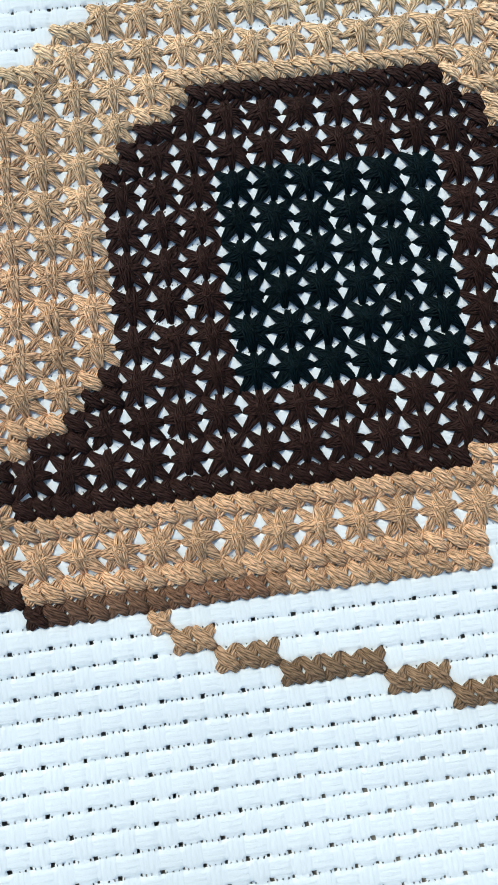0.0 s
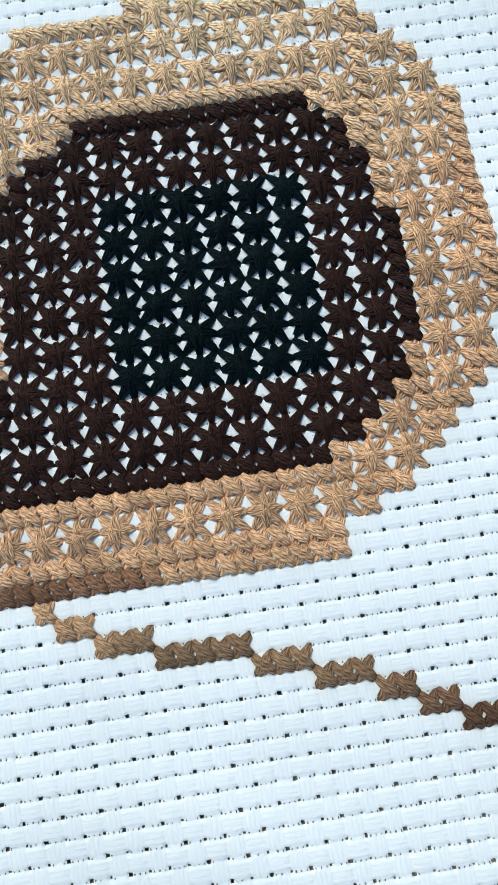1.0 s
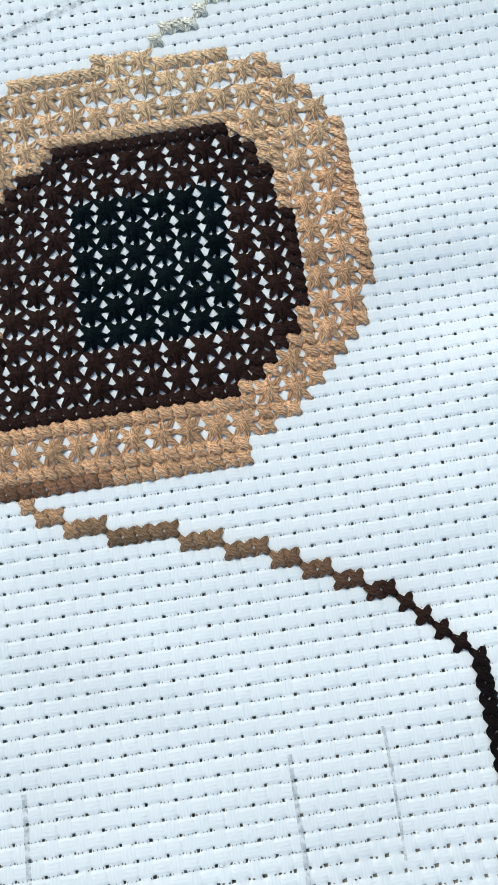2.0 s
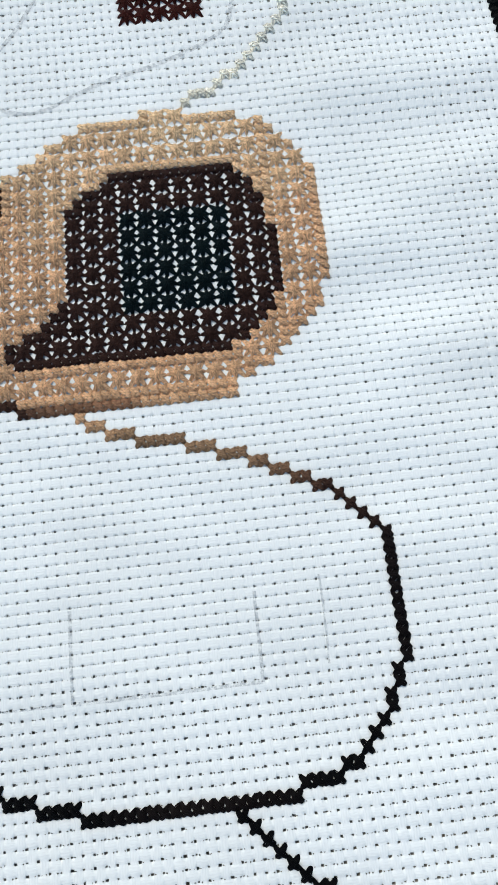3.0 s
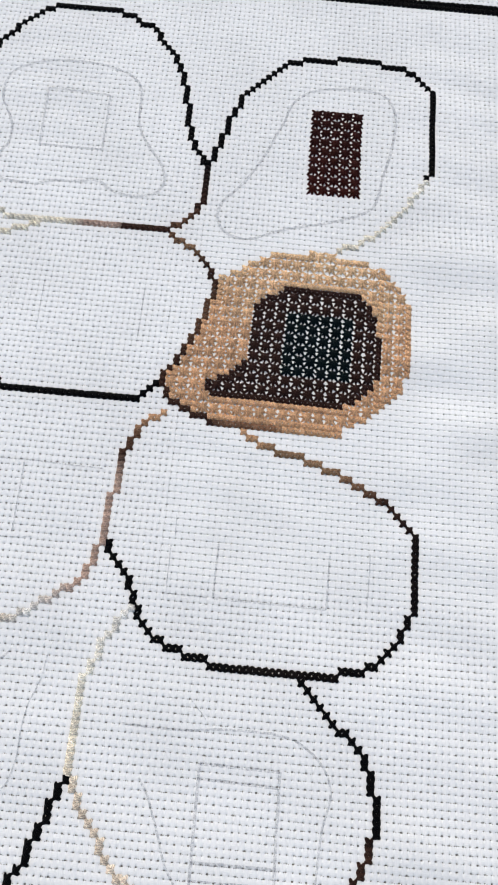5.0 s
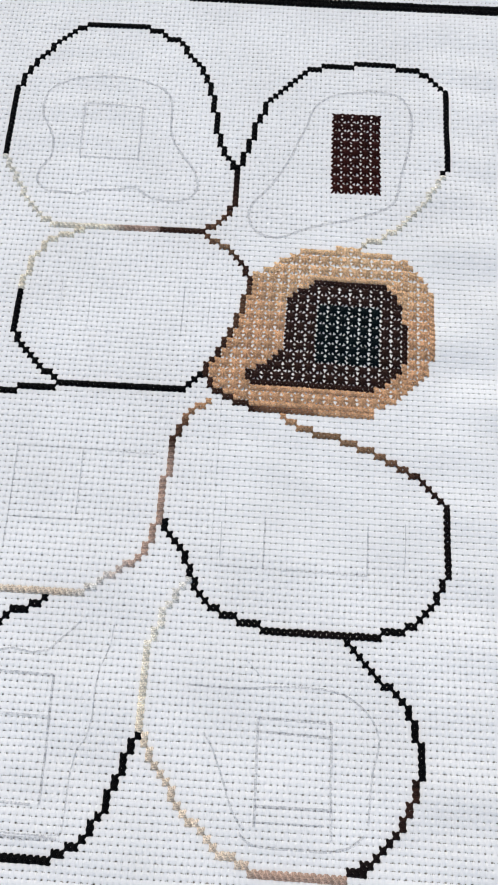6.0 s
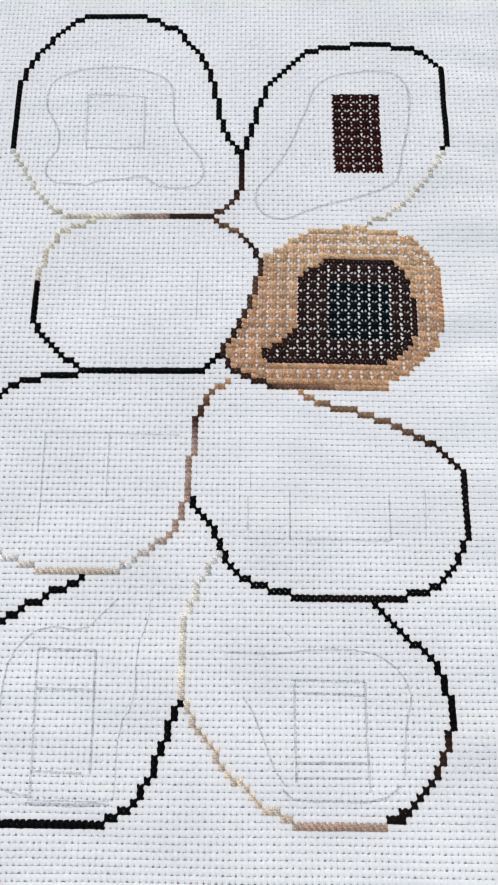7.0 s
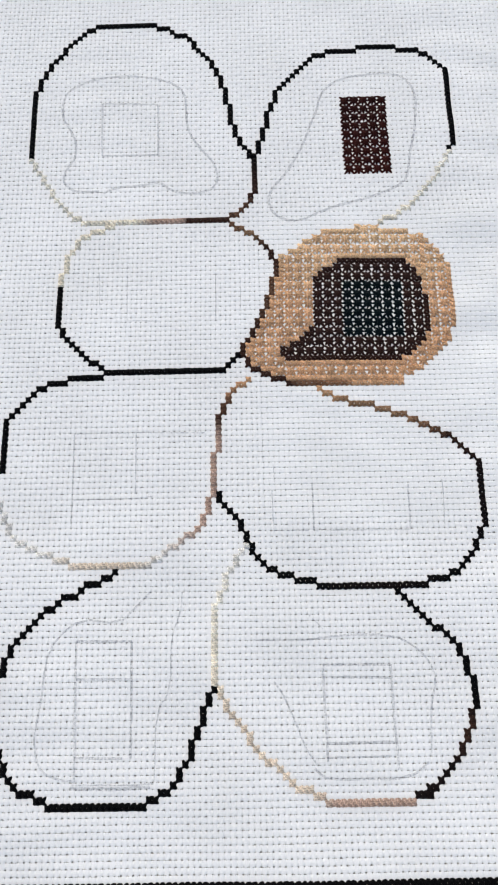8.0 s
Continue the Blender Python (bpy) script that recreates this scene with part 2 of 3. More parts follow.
def cloth():
    fine = weave(NEAR[0], NEAR[1], NEAR[2], NEAR[3], np.array([-0.085, 0, 0.085, 0.195, 0.255, 0.33, 0.4, 0.47, 0.53, 0.6, 0.67, 0.745, 0.805]),
                 np.array([-0.075, -0.042, 0.042, 0.075, 0.16, 0.28, 0.42, 0.58, 0.72, 0.84]), 0.086, True)
    coarse = weave(ALL[0], ALL[1], ALL[2], ALL[3], np.array([-0.085, 0.085, 0.23, 0.36, 0.64, 0.77]), np.array([-0.045, 0.045, 0.25, 0.75]), 0.086, False,
                   (NEAR[0] - 0.1, NEAR[1] - 0.195, NEAR[2] - 0.1, NEAR[3] - 0.16))
    verts = np.concatenate([fine[0], coarse[0]])
    quads = np.concatenate([fine[1], coarse[1] + len(fine[0])])
    where = np.concatenate([fine[2], coarse[2]])
    used = np.unique(quads)
    back = np.full(len(verts), -1)
    back[used] = np.arange(len(used))
    verts, quads, where = verts[used], back[quads], where[used]
    me = bpy.data.meshes.new("aida_cloth")
    me.vertices.add(len(verts))
    me.vertices.foreach_set("co", verts.ravel())
    me.loops.add(len(quads) * 4)
    me.loops.foreach_set("vertex_index", quads.ravel())
    me.polygons.add(len(quads))
    me.polygons.foreach_set("loop_start", np.arange(len(quads)) * 4)
    me.polygons.foreach_set("use_smooth", np.ones(len(quads), bool))
    me.update(calc_edges=True)
    layer = me.uv_layers.new(name="weave")
    layer.data.foreach_set("uv", where[quads.ravel()].ravel())
    me.materials.append(CLOTH)
    ob = new("aida_cloth", me)
    tagged(ob, "white cotton Aida cloth with rows of small holes", "fabric")
    return float(verts[:, 2].min())


# the lowest waves of the cloth rest on the table
table(cloth() - 0.00005)


# ---- stitches ----
def strand(data, ends, side, lift, radius, steps, shift, sides=5, waist=0.7, tip=0.36, rise=0.26):
    """One strand of floss from hole to hole, bowed up over the cloth."""
    verts, faces, uvs = data
    (x0, y0), (x1, y1) = ends
    away = Vector((x1 - x0, y1 - y0))
    size = away.length
    cross = Vector((-away.y, away.x)) / size
    first = len(verts)
    for s in range(steps):
        # steps crowd towards the holes, where the strand bends most
        t = 0.5 - 0.5 * math.cos(math.pi * s / (steps - 1)) if steps > 5 else s / (steps - 1)
        arch = max(0.0, math.sin(math.pi * t))
        spread = tip + (1 - tip) * arch**waist
        off = side * spread + 0.10 * (t - 0.5) * arch + 0.035 * arch * math.sin((3 + shift % 4) * t + shift * 5)
        x, y = x0 + away.x * t + cross.x * off, y0 + away.y * t + cross.y * off
        z = -0.18 + (lift + 0.18 - 0.9 * side * side) * arch**rise
        r = radius * (0.72 + 0.30 * arch)
        lean = math.cos(math.pi * t) * 0.4
        for k in range(sides):
            a = 2 * math.pi * k / sides
            verts.append((x + cross.x * r * math.cos(a) - away.x / size * lean * r * math.sin(a),
                          y + cross.y * r * math.cos(a) - away.y / size * lean * r * math.sin(a), z + r * math.sin(a)))
        if s:
            u0, u1 = before + shift, t * size + shift
            for k in range(sides):
                a, b = first + (s - 1) * sides + k, first + (s - 1) * sides + (k + 1) % sides
                faces.append((a, b, b + sides, a + sides))
                uvs += [(u0, k / sides), (u0, (k + 1) / sides), (u1, (k + 1) / sides), (u1, k / sides)]
        before = t * size


def leg(data, ends, lift, rng, count=6, radius=0.072, steps=7, tight=1.05, sides=5, waist=0.7, tip=0.52, rise=0.4):
    for k in range(count):
        side = (k - (count - 1) / 2) * radius * 1.3 * tight
        strand(data, ends, side + rng.uniform(-0.02, 0.02), lift + rng.uniform(-0.04, 0.04), radius * rng.uniform(0.8, 1.15), steps, rng.uniform(0, 9), sides, waist, tip, rise)


def stitch_mesh(name, data):
    verts, faces, uvs = data
    me = bpy.data.meshes.new(name)
    me.from_pydata([(x * PITCH, y * PITCH * LONG, z * PITCH) for x, y, z in verts], [], faces)
    layer = me.uv_layers.new(name="strand")
    layer.data.foreach_set("uv", np.array(uvs, dtype=np.float32).ravel())
    me.polygons.foreach_set("use_smooth", np.ones(len(me.polygons), bool))
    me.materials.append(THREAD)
    return me


def cross_mesh(seed, plain=False):
    """A cross stitch over one block, about its centre: the upper leg falls from the far left to the near right."""
    rng, data, e = random.Random(seed), ([], [], []), 0.51
    n = lambda: rng.uniform(-0.035, 0.035)
    how = dict(count=3, radius=0.15, steps=5, sides=4, tip=0.6) if plain else {}
    leg(data, ((-e + n(), -e + n()), (e + n(), e + n())), 0.15, rng, **how)
    leg(data, ((-e + n(), e + n()), (e + n(), -e + n())), 0.30, rng, **how)
    return stitch_mesh("cross_stitch", data)


def star_mesh(seed):
    """A double cross over two by two blocks: two diagonals, then one across and one down on top, puffed up where they meet."""
    rng, data, e = random.Random(seed), ([], [], []), 1.0
    n = lambda: rng.uniform(-0.07, 0.07)
    legs = [(((-e, -e), (e, e)), 0.20, 7, 0.6), (((-e, e), (e, -e)), 0.30, 7, 0.6), (((-1.02, 0), (1.02, 0)), 0.38, 7, 0.7), (((0, -e), (0, e)), 0.45, 7, 0.85)]
    for way, lift, count, rise in legs:
        bend = rng.uniform(-0.06, 0.06)
        ends = [(x * rng.uniform(0.96, 1.03) + n() + bend, y * rng.uniform(0.96, 1.03) + n() + bend) for x, y in way]
        leg(data, ends, lift, rng, count=count, radius=0.066, steps=9, tight=1.08, waist=1.3, tip=0.36, rise=rise)
    # loose strands that part over the top and fan out between the legs
    for k in range(9):
        a = math.pi * (k + rng.uniform(-0.4, 0.4)) / 9 + 0.2
        reach = rng.uniform(0.55, 0.72)
        far = (reach * math.cos(a), reach * math.sin(a))
        strand(data, ((-far[0] + n(), -far[1] + n()), (far[0] + n(), far[1] + n())), rng.uniform(-0.10, 0.10), 0.48 + 0.03 * rng.random(), 0.055, 7, rng.uniform(0, 9), 4, rise=0.8)
    for k in range(3):
        a = rng.uniform(0, math.pi)
        far = (0.85 * math.cos(a), 0.85 * math.sin(a))
        strand(data, ((-far[0] + n(), -far[1] + n()), (far[0] + n(), far[1] + n())), rng.uniform(-0.3, 0.3), 0.56, 0.010, 6, k, 3)
    return stitch_mesh("star_stitch", data)


CROSSES = [cross_mesh(k) for k in range(10)]
PLAIN = [cross_mesh(20 + k, True) for k in range(8)]      # for rows that stay far from the lens
STARS = [star_mesh(50 + k) for k in range(16)]
DICE = random.Random(11)


def thing(name, label, category, group=""):
    return tagged(new(name), label, category, group)


def sew(parent, i, j, colour, star=False, full=1.0):
    """One stitch on the blocks from (i, j) on, as a part of parent."""
    half = 1.0 if star else 0.5
    ob = new("star_stitch" if star else "cross_stitch", DICE.choice(STARS if star else CROSSES if NEAR[0] - 5 < i < NEAR[1] and NEAR[2] - 20 < j < NEAR[3] else PLAIN))
    ob.parent = parent
    ci, cj = i + half, j + half
    x, y, z = metres(ci, cj)
    xa, ya, za = metres(ci + half, cj)
    xb, yb, zb = metres(ci, cj + half)
    turn = math.atan2(ya - y, xa - x)
    ob.matrix_basis = Matrix.LocRotScale((x, y, z), Euler((math.atan2(zb - z, yb - y), -math.atan2(za - z, xa - x), turn + DICE.uniform(-0.08, 0.08))),
                                         (full * DICE.uniform(0.96, 1.05), full * DICE.uniform(0.96, 1.05), DICE.uniform(0.9, 1.12)))
    tone = DICE.uniform(0.93, 1.07)
    ob.color = (colour[0] * tone, colour[1] * tone, colour[2] * tone, 1)
    return ob


DYE = {
    "black": (0.002, 0.002, 0.0025), "soot": (0.009, 0.006, 0.006), "umber": (0.045, 0.022, 0.016), "brown": (0.15, 0.08, 0.05),
    "olive": (0.25, 0.152, 0.09), "tan": (0.61, 0.36, 0.208), "honey": (0.74, 0.51, 0.31), "rust": (0.28, 0.145, 0.085),
    "peach": (0.42, 0.30, 0.245), "sand": (0.62, 0.53, 0.44), "cream": (0.73, 0.67, 0.56), "pale": (0.72, 0.69, 0.62), "grey": (0.66, 0.645, 0.62),
    "chestnut": (0.031, 0.0145, 0.0115), "ink": (0.0028, 0.0075, 0.009), "maroon": (0.042, 0.009, 0.007),
}


def blend(stops, t):
    """The colour at t of a thread dyed in bands: stops of (t, name)."""
    for (ta, a), (tb, b) in zip(stops, stops[1:]):
        if t <= tb:
            k = (t - ta) / max(1e-6, tb - ta)
            return [u + (v - u) * k for u, v in zip(DYE[a], DYE[b])]
    return DYE[stops[-1][1]]


def cells(points):
    """The blocks on the way along a line of corners, each once."""
    done = []
    for (a, b), (c, d) in zip(points, points[1:]):
        steps = max(abs(c - a), abs(d - b), 1)
        for s in range(steps + 1):
            at = (round(a + (c - a) * s / steps), round(b + (d - b) * s / steps))
            if at not in done:
                done.append(at)
    return done


TAKEN = set()


def outline(label, points, stops):
    ob = thing("stitched_outline", label, "embroidery", "outlines of the petals")
    way = [c for c in cells(points) if c not in TAKEN]
    for k, (i, j) in enumerate(way):
        TAKEN.add((i, j))
        sew(ob, i, j, blend(stops, k / max(1, len(way) - 1)))
    return ob


# ---- the finished petal: star stitches in three colours inside a ring ----
# rows of blocks: first block, and the block after the last
RING_TOP = {24: (4, 9), 23: (-3, 15), 22: (-5, 18), 21: (-7, 19), 20: (-8, 20), 19: (-10, 21), 18: (-12, 22), 17: (-13, 22), 16: (-13, 23), 15: (-13, 23),
            14: (-13, 23), 13: (-14, 23), 12: (-14, 23), 11: (-14, 23), 10: (-14, 23), 9: (-15, 23), 8: (-15, 23)}
RING_LOW = {7: (-15, 23), 6: (-16, 23), 5: (-16, 23), 4: (-17, 23), 3: (-17, 23), 2: (-18, 22), 1: (-18, 22), 0: (-19, 22), -1: (-20, 21), -2: (-20, 20),
            -3: (-20, 19), -4: (-19, 18), -5: (-19, 17), -6: (-18, 16), -7: (-16, 14), -8: (-14, 12), -9: (-11, 12)}
DARK_TOP = {17: (0, 14), 16: (-1, 15), 15: (-3, 16), 14: (-4, 16), 13: (-5, 17), 12: (-5, 17), 11: (-5, 17), 10: (-5, 17), 9: (-5, 18), 8: (-5, 18), 7: (-5, 18)}
DARK_LOW = {6: (-5, 18), 5: (-5, 18), 4: (-5, 18), 3: (-5, 18), 2: (-6, 18), 1: (-7, 17), 0: (-8, 17), -1: (-10, 16), -2: (-12, 15), -3: (-12, 14), -4: (-11, 12)}


def petal():
    ob = thing("embroidered_petal", "embroidered petal, tan ring round dark brown and black star stitches", "embroidery")
    ring, dark = {**RING_TOP, **RING_LOW}, {**DARK_TOP, **DARK_LOW}
    area = {}
    for j, (a, b) in ring.items():
        for i in range(a, b):
            edge = j <= 17 and ((i == a) or (i - a < 3 and j < -4 and i < ring.get(j - 1, (99, 0))[0]) or (i < ring.get(j + 1, (0, 0))[0] and j > 0))
            area[i, j] = "rim" if edge or j == -9 else "ring"
    for j, (a, b) in dark.items():
        for i in range(a, b):
            area[i, j] = "dark"
    for i in range(1, 13):
        for j in range(1, 13):
            area[i, j] = "heart"
    left = set(area)
    wave = lambda i, j: 0.5 + 0.5 * math.sin(0.31 * i + 0.9 * math.sin(0.23 * j)) * math.cos(0.27 * j)

    def dye(i, j):
        kind = area[i, j]
        if kind == "heart":
            return DYE["ink"]
        if kind == "dark":
            return DYE["chestnut"]
        if kind == "rim":
            if j == -9:
                return blend([(0, "umber"), (0.12, "brown"), (0.5, "rust"), (0.56, "tan"), (1, "tan")], (i + 11) / 23)
            return blend([(0, "umber"), (0.45, "umber"), (0.75, "brown"), (1, "umber")], (j + 9) / 26)
        # ring pales to the far side: paler thread, and brighter far light in the dye
        k = min(1.0, max(0.0, (j + 10) / 34 + 0.25 * (wave(i, j) - 0.5)))
        if j >= 17 and i < 6 and (i, j + 1) not in area:
            return DYE["honey"]
        return blend([(0, "tan"), (0.55, "tan"), (1, "honey")], k)

    columns = [*range(-21, 17, 2), *range(18, 24, 2)]
    for i in columns:
        for j in range(-9, 25, 2):
            four = [(i, j), (i + 1, j), (i, j + 1), (i + 1, j + 1)]
            kinds = {area.get(c) for c in four}
            if len(kinds) == 1 and None not in kinds and "rim" not in kinds:
                sew(ob, i, j, dye(i, j), True, 1.04 if area[i, j] == "heart" else 1.02)
                left -= set(four)
    for i, j in sorted(left):
        sew(ob, i, j, dye(i, j))
    TAKEN.update(area)
    return ob


petal()


def panel():
    ob = thing("embroidered_patch", "small dark maroon rectangle of star stitches", "embroidery")
    for i in range(3, 13, 2):
        for j in range(36, 54, 2):
            t = (j - 36) / 17
            sew(ob, i, j, [a + (b - a) * t for a, b in zip(DYE["maroon"], (0.03, 0.007, 0.006))], True, 1.06)
    return ob


panel()

# ---- outlines of the petals still to be filled ----
BLACK = [(0, "black"), (1, "black")]
outline("black cross-stitched arch on white cloth",
        [(-65, 41), (-65, 55), (-64, 58), (-63, 61), (-61, 64), (-57, 69), (-55, 71), (-52, 73), (-39, 73), (-38, 72), (-36, 72), (-35, 71), (-34, 70), (-32, 70), (-31, 69), (-29, 66), (-26, 63),
         (-25, 61), (-23, 55), (-22, 50), (-21, 45), (-19, 42), (-18, 40)], BLACK)
outline("black cross-stitched arch beside a maroon panel",
        [(-17, 40), (-16, 42), (-15, 45), (-14, 48), (-13, 52), (-12, 54), (-11, 56), (-10, 57), (-7, 60), (-4, 63), (-2, 64), (0, 65), (6, 65), (7, 66), (15, 66), (16, 65), (20, 65), (23, 63), (26, 60),
         (26, 42), (25, 41)], BLACK)
outline("dark brown stitched stem between two arches", [(-17, 39), (-17, 32), (-18, 30), (-20, 28), (-23, 26)], [(0, "soot"), (0.6, "umber"), (0.85, "brown"), (1, "umber")])
outline("pale greenish stitched curve above the finished petal", [(25, 40), (24, 38), (21, 34), (17, 30), (13, 27), (9, 25)], [(0, "pale"), (1, "cream")])
outline("stitched line shaded from brown to cream", [(-24, 26), (-31, 26), (-53, 26), (-56, 28), (-59, 31), (-62, 35), (-64, 39), (-65, 40)],
        [(0, "umber"), (0.16, "umber"), (0.19, "peach"), (0.32, "peach"), (0.4, "cream"), (1, "pale")])
outline("oval stitched outline, cream turning black",
        [(-47, 25), (-51, 24), (-54, 22), (-56, 18), (-57, 13), (-57, 5), (-56, 2), (-54, 0), (-51, -3), (-48, -5), (-47, -6), (-24, -6), (-21, -3)],
        [(0, "cream"), (0.26, "cream"), (0.262, "black"), (1, "black")])
outline("dark brown stitched curve meeting the finished petal", [(-22, 25), (-20, 24), (-17, 22), (-15, 20), (-14, 18)], [(0, "brown"), (0.4, "olive"), (0.7, "umber"), (1, "umber")])
outline("black stitched outline of an empty petal", [(-48, -7), (-54, -7), (-56, -8), (-60, -9), (-63, -12), (-66, -15), (-66, -24)], BLACK)
outline("stitched outline shaded from grey through peach to brown",
        [(-67, -28), (-65, -33), (-63, -36), (-60, -38), (-57, -39), (-54, -40), (-51, -41), (-38, -41), (-35, -39), (-32, -37), (-29, -35), (-27, -32), (-26, -27), (-26, -23),
         (-25, -20), (-25, -16), (-24, -13), (-22, -10), (-19, -8)],
        [(0, "grey"), (0.2, "grey"), (0.3, "sand"), (0.42, "sand"), (0.5, "grey"), (0.6, "peach"), (0.82, "peach"), (0.88, "umber"), (0.93, "brown"), (1, "tan")])
outline("stitched outline shaded from tan to black",
        [(-5, -10), (-4, -11), (-3, -11), (-2, -12), (0, -12), (1, -13), (5, -13), (6, -14), (8, -14), (9, -15), (11, -15), (12, -16), (13, -16), (14, -17), (15, -17), (16, -18), (17, -18),
         (18, -19), (19, -19), (23, -23), (24, -24), (24, -35), (23, -36), (23, -37), (22, -38), (22, -39), (19, -42), (18, -43), (17, -43)],
        [(0, "tan"), (0.1, "olive"), (0.3, "olive"), (0.42, "brown"), (0.48, "umber"), (0.6, "soot"), (1, "black")])
outline("black stitched bottom and side of an empty petal",
        [(16, -44), (13, -44), (12, -45), (-7, -45), (-8, -44), (-11, -44), (-12, -43), (-13, -43), (-14, -43), (-15, -42), (-16, -42), (-18, -40), (-19, -39), (-19, -38), (-20, -37), (-20, -36), (-21, -35),
         (-21, -34), (-25, -30), (-25, -29)], [(0, "black"), (0.3, "soot"), (0.5, "black"), (1, "black")])
outline("stitched outline, black turning brown, of the lowest petal",
        [(7, -46), (12, -51), (13, -52), (15, -53), (17, -55), (18, -58), (19, -61), (19, -64), (18, -66), (17, -69), (15, -72), (12, -75), (10, -76), (10, -77), (8, -77)],
        [(0, "black"), (0.55, "black"), (0.62, "umber"), (0.8, "soot"), (1, "soot")])
outline("stitched outline shaded from peach to pale green",
        [(7, -78), (-7, -78), (-8, -77), (-12, -76), (-15, -73), (-19, -70), (-22, -66), (-25, -62), (-26, -58), (-26, -49), (-24, -44), (-22, -40), (-20, -38)],
        [(0, "peach"), (0.22, "peach"), (0.28, "sand"), (0.55, "sand"), (0.68, "cream"), (0.85, "pale"), (1, "grey")])
outline("black stitched shoulder of a low petal", [(-44, -42), (-45, -43), (-48, -44), (-54, -47), (-58, -50), (-62, -54), (-63, -57), (-64, -60), (-64, -68), (-63, -71), (-61, -74)], BLACK)
outline("black stitched bottom of a low petal",
        [(-60, -75), (-58, -76), (-55, -77), (-54, -78), (-38, -78), (-37, -77), (-34, -76), (-32, -74), (-30, -70), (-29, -68), (-28, -65), (-27, -62), (-26, -61)], BLACK)


# ---- the stitched frame round the picture ----
def border(label, spots):
    ob = thing("stitched_border", label, "embroidery", "border round the picture")
    for i, j in spots:
        sew(ob, i, j, DYE["black"])
    return ob


border("black double row of stitches along the far edge", [(i, 81 + k) for i in range(-30, 49) for k in range(2)])
border("black double row of stitches along the side edge", [(47 + k, j) for j in range(10, 82) for k in range(2)])
border("black double row of stitches along the near edge", [(i, -89 - k) for i in range(-70, 40) for k in range(2)])


# ---- pencil guide lines drawn on the cloth ----
def pencil(label, points, weight=1.0):
    """A faint line of graphite that lies on the tops of the threads, given in blocks."""
    way = [Vector(p) for p in points]
    if len(way) > 6:
        round_way = [way[0]]
        for a, b in zip(way, way[1:]):
            round_way += [a.lerp(b, 0.25), a.lerp(b, 0.75)]
        way = round_way + [way[-1]]
    verts, faces = [], []
    for a, b in zip(way, way[1:]):
        steps = max(1, int((b - a).length / 0.3))
        cross = Vector((a.y - b.y, b.x - a.x)).normalized() * 0.13 * weight
        for s in range(steps + 1):
            p = a.lerp(b, s / steps)
            wob = 0.05 * noise.noise((p.x * 0.7, p.y * 0.7, 2.0))
            for side in (-1, 1):
                q = p + cross * (side * (1 + 4 * wob))
                verts.append(metres(q.x + wob, q.y + wob, 0.035))
            if s:
                n = len(verts)
                faces.append((n - 4, n - 3, n - 1, n - 2))
    me = bpy.data.meshes.new("pencil_line")
    me.from_pydata([tuple(map(float, v)) for v in verts], [], faces)
    me.materials.append(PENCIL)
    ob = new("pencil_line", me)
    return tagged(ob, label, "pencil line", "pencil guide lines")


pencil("faint grey pencil square on the white cloth", [(-49.6, 53.6), (-37.4, 53.3), (-37.1, 41.2), (-49.2, 41.2), (-49.6, 53.6)], 1.6)
pencil("faint grey pencil wavy outline on the white cloth", [(-49.6, 33.1), (-54.4, 33.2), (-56.6, 34.5), (-57.4, 36.0), (-56.6, 38.6), (-55.0, 40.6), (-54.9, 44.3), (-56.3, 47.5), (-58.2, 50.3), (-58.4, 53.6), (-57.6, 56.6), (-54.7, 58.5), (-51.2, 59.8), (-44.3, 60.5), (-37.7, 59.7), (-33.7, 58.2), (-31.4, 55.6), (-31.2, 51.2), (-30.7, 46.4), (-28.2, 42.6), (-25.3, 39.4), (-24.2, 36.2), (-24.9, 33.7), (-26.8, 32.6), (-30.6, 32.2), (-34.4, 33.0), (-36.8, 35.0), (-41.1, 34.1), (-45.8, 34.0), (-48.6, 32.8)], 2.0)
pencil("faint grey pencil pear-shaped outline on the white cloth", [(-1.9, 52.9), (-0.8, 55.7), (2.4, 58.2), (6.6, 59.2), (11.7, 59.7), (15.8, 59.4), (18.2, 57.5), (19.5, 54.0), (19.2, 49.5), (18.5, 45.1), (17.1, 40.2), (16.4, 36.0), (15.2, 33.7), (10.5, 31.6), (5.5, 30.2), (0.1, 29.0), (-3.9, 27.4), (-7.4, 25.9), (-10.8, 26.2), (-13.1, 28.1), (-13.8, 30.5), (-13.0, 33.0), (-10.4, 35.5), (-8.2, 38.6), (-5.4, 43.5), (-3.7, 47.9), (-2.2, 51.2), (-1.9, 52.9)], 2.0)
pencil("faint grey pencil line on the white cloth", [(-43.0, 15.2), (-42.7, 5.5), (-36.7, 5.2)], 0.5)
pencil("faint grey pencil line on the white cloth", [(-24.9, 15.3), (-24.9, 4.8)], 0.9)
pencil("faint grey pencil line on the white cloth", [(-48.7, 16.2), (-48.4, 9.0)], 0.4)
pencil("faint grey pencil line on the white cloth", [(-19.8, 14.0), (-19.9, 7.3)], 0.5)
pencil("faint grey pencil corner on the white cloth", [(-52.0, -33.7), (-52.0, -29.0), (-52.2, -17.1), (-40.3, -17.1), (-27.2, -17.4)], 1.0)
pencil("faint grey pencil line on the white cloth", [(-40.3, -17.1), (-40.2, -28.2)], 1.0)
pencil("faint grey pencil line on the white cloth", [(-52.0, -29.0), (-40.4, -29.0), (-36.9, -28.6)], 1.0)
pencil("faint grey pencil open box on the white cloth", [(-7.0, -27.2), (-7.1, -35.1), (10.7, -35.2), (10.9, -27.4)], 1.3)
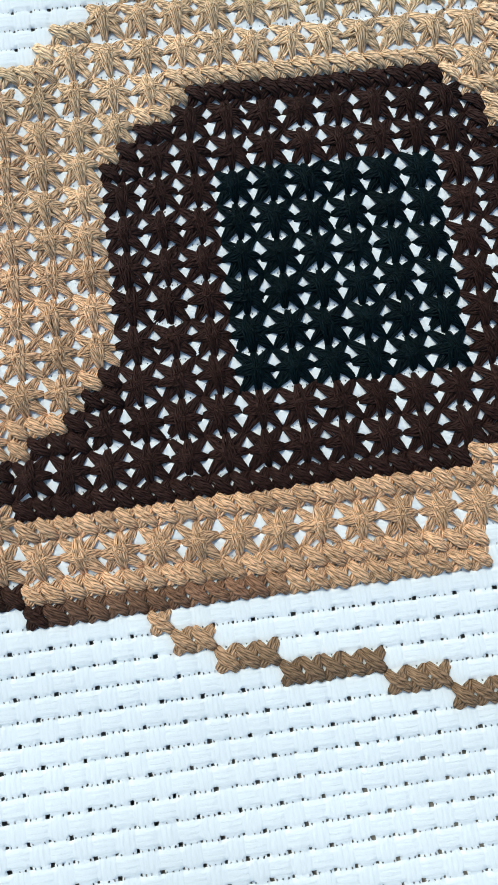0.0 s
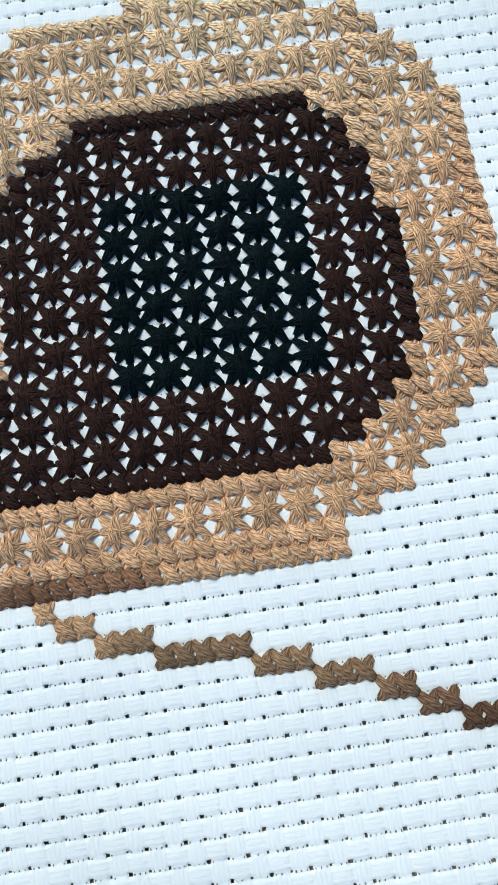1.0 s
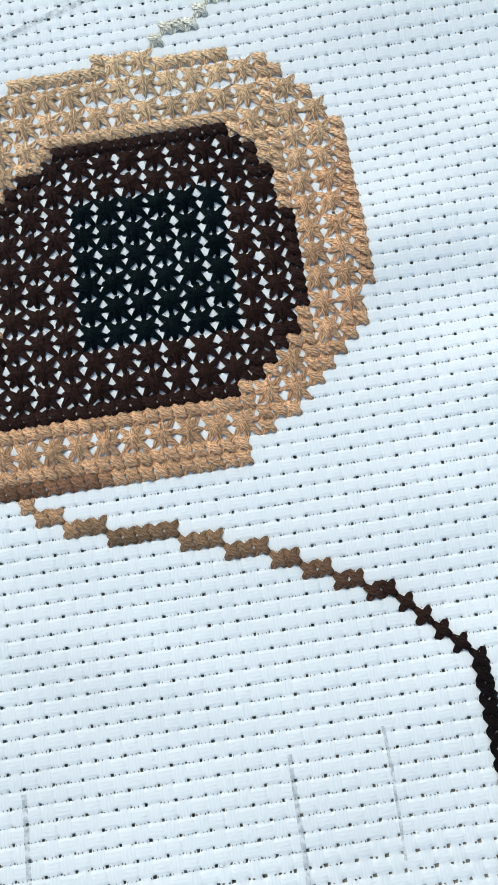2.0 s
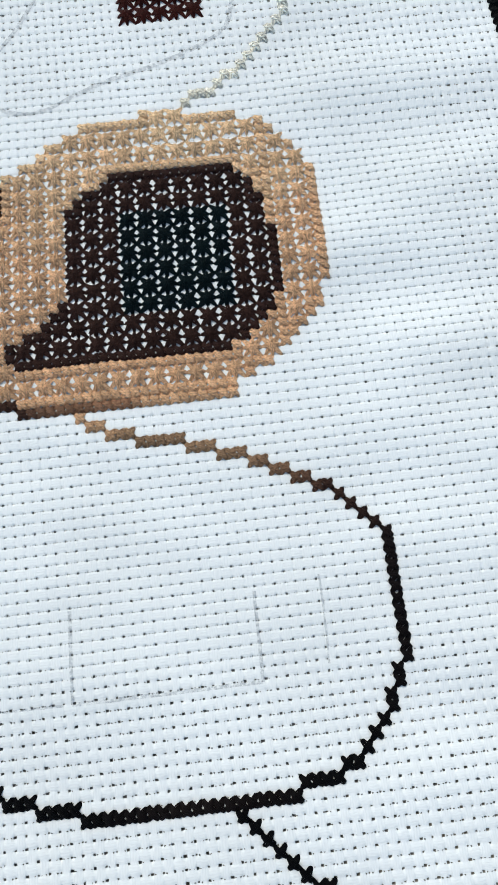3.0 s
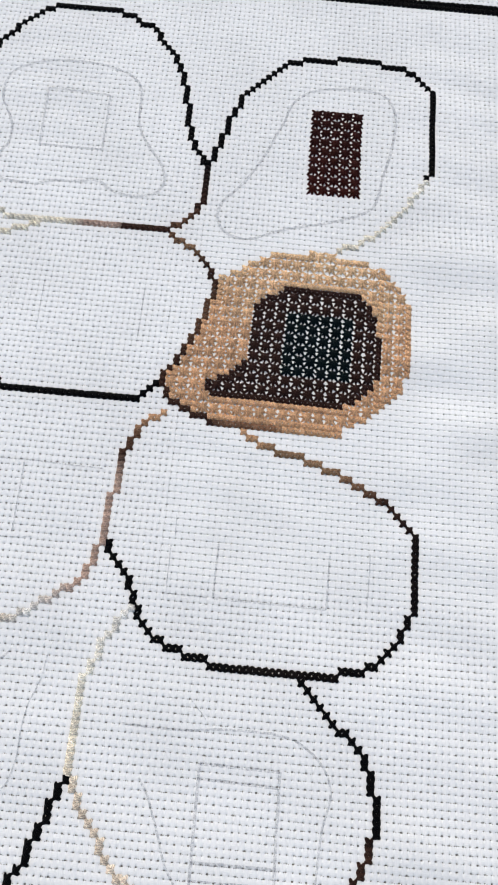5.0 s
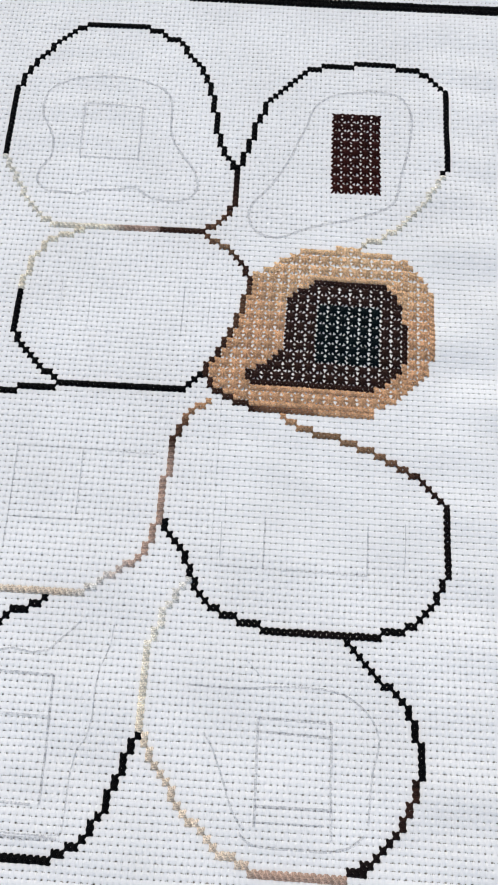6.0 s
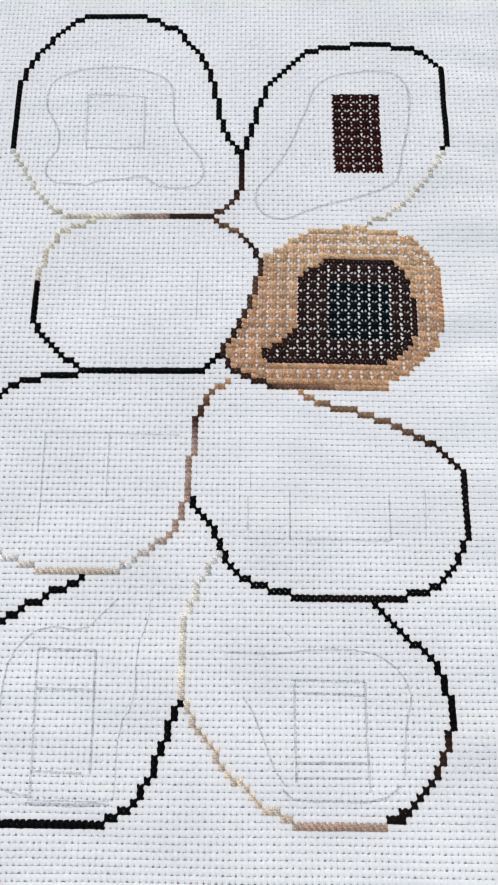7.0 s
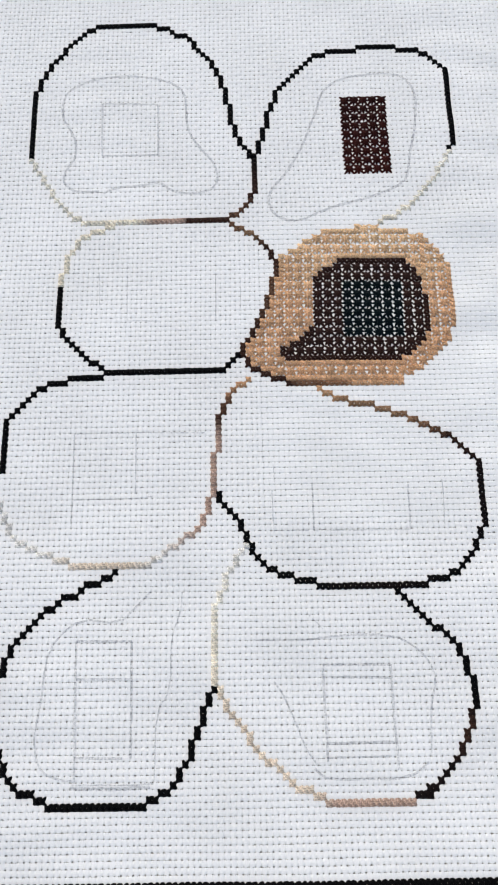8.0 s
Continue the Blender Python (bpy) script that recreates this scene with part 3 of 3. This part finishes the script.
pencil("faint grey pencil line on the white cloth", [(-14.2, -23.3), (-14.1, -26.6)], 0.5)
pencil("faint grey pencil box on the white cloth", [(-49.3, -74.1), (-49.9, -52.6), (-40.1, -52.8), (-39.8, -70.6)], 1.7)
pencil("faint grey pencil line on the white cloth", [(-49.6, -58.5), (-39.8, -58.7)], 1.7)
pencil("faint grey pencil line on the white cloth", [(-49.5, -70.3), (-41.2, -70.5)], 1.6)
pencil("faint grey pencil curved outline on the white cloth", [(-49.7, -74.3), (-35.9, -74.3), (-35.7, -73.5), (-35.7, -63.7), (-33.1, -60.4), (-33.2, -52.2), (-31.5, -48.2), (-31.3, -45.0)], 1.0)
pencil("faint grey pencil curved outline on the white cloth", [(-49.5, -73.7), (-52.4, -73.4), (-54.8, -72.4), (-56.1, -70.4), (-56.6, -67.1), (-55.5, -62.1), (-55.2, -55.7), (-53.7, -52.3), (-49.4, -49.0), (-42.4, -50.0), (-39.5, -47.2), (-37.0, -44.9)], 1.3)
pencil("faint grey pencil box on the white cloth", [(-6.4, -71.5), (-6.6, -57.0), (5.2, -57.1), (5.3, -65.1), (5.5, -72.8)], 1.7)
pencil("faint grey pencil line on the white cloth", [(-6.7, -58.9), (5.1, -59.1)], 1.6)
pencil("faint grey pencil line on the white cloth", [(-6.5, -68.8), (5.5, -68.8)], 1.7)
pencil("faint grey pencil line on the white cloth", [(-6.6, -70.9), (4.4, -70.8)], 1.1)
pencil("faint grey pencil curved outline on the white cloth", [(-18.6, -52.9), (-8.9, -53.1), (-3.5, -52.3), (5.8, -52.4), (9.6, -54.2), (12.2, -56.8), (12.9, -59.4), (12.2, -61.9), (11.6, -64.0), (11.2, -70.5)], 1.3)
pencil("faint grey pencil line on the white cloth", [(-15.2, -59.4), (-13.6, -61.5), (-11.8, -65.3), (-10.1, -69.4), (-8.3, -71.8)], 1.3)
pencil("faint grey pencil line on the white cloth", [(-8.7, -49.1), (-6.3, -51.3)], 0.6)
pencil("faint grey pencil arc under a pencil box", [(-8.7, -72.4), (-7.2, -73.7), (-4.5, -74.1), (0.0, -74.0), (5.0, -74.2), (8.6, -73.4), (10.6, -71.8)], 1.5)
pencil("faint grey pencil line on the white cloth", [(17.3, -26.6), (17.3, -30.0), (17.1, -34.4)], 0.8)
pencil("faint grey pencil line on the white cloth", [(-14.6, -28.0), (-14.5, -35.0), (-8.0, -35.1)], 0.8)
pencil("dark smudged pencil line under a pencil box", [(-50.0, -74.8), (-43.0, -74.9), (-36.4, -74.6)], 2.2)
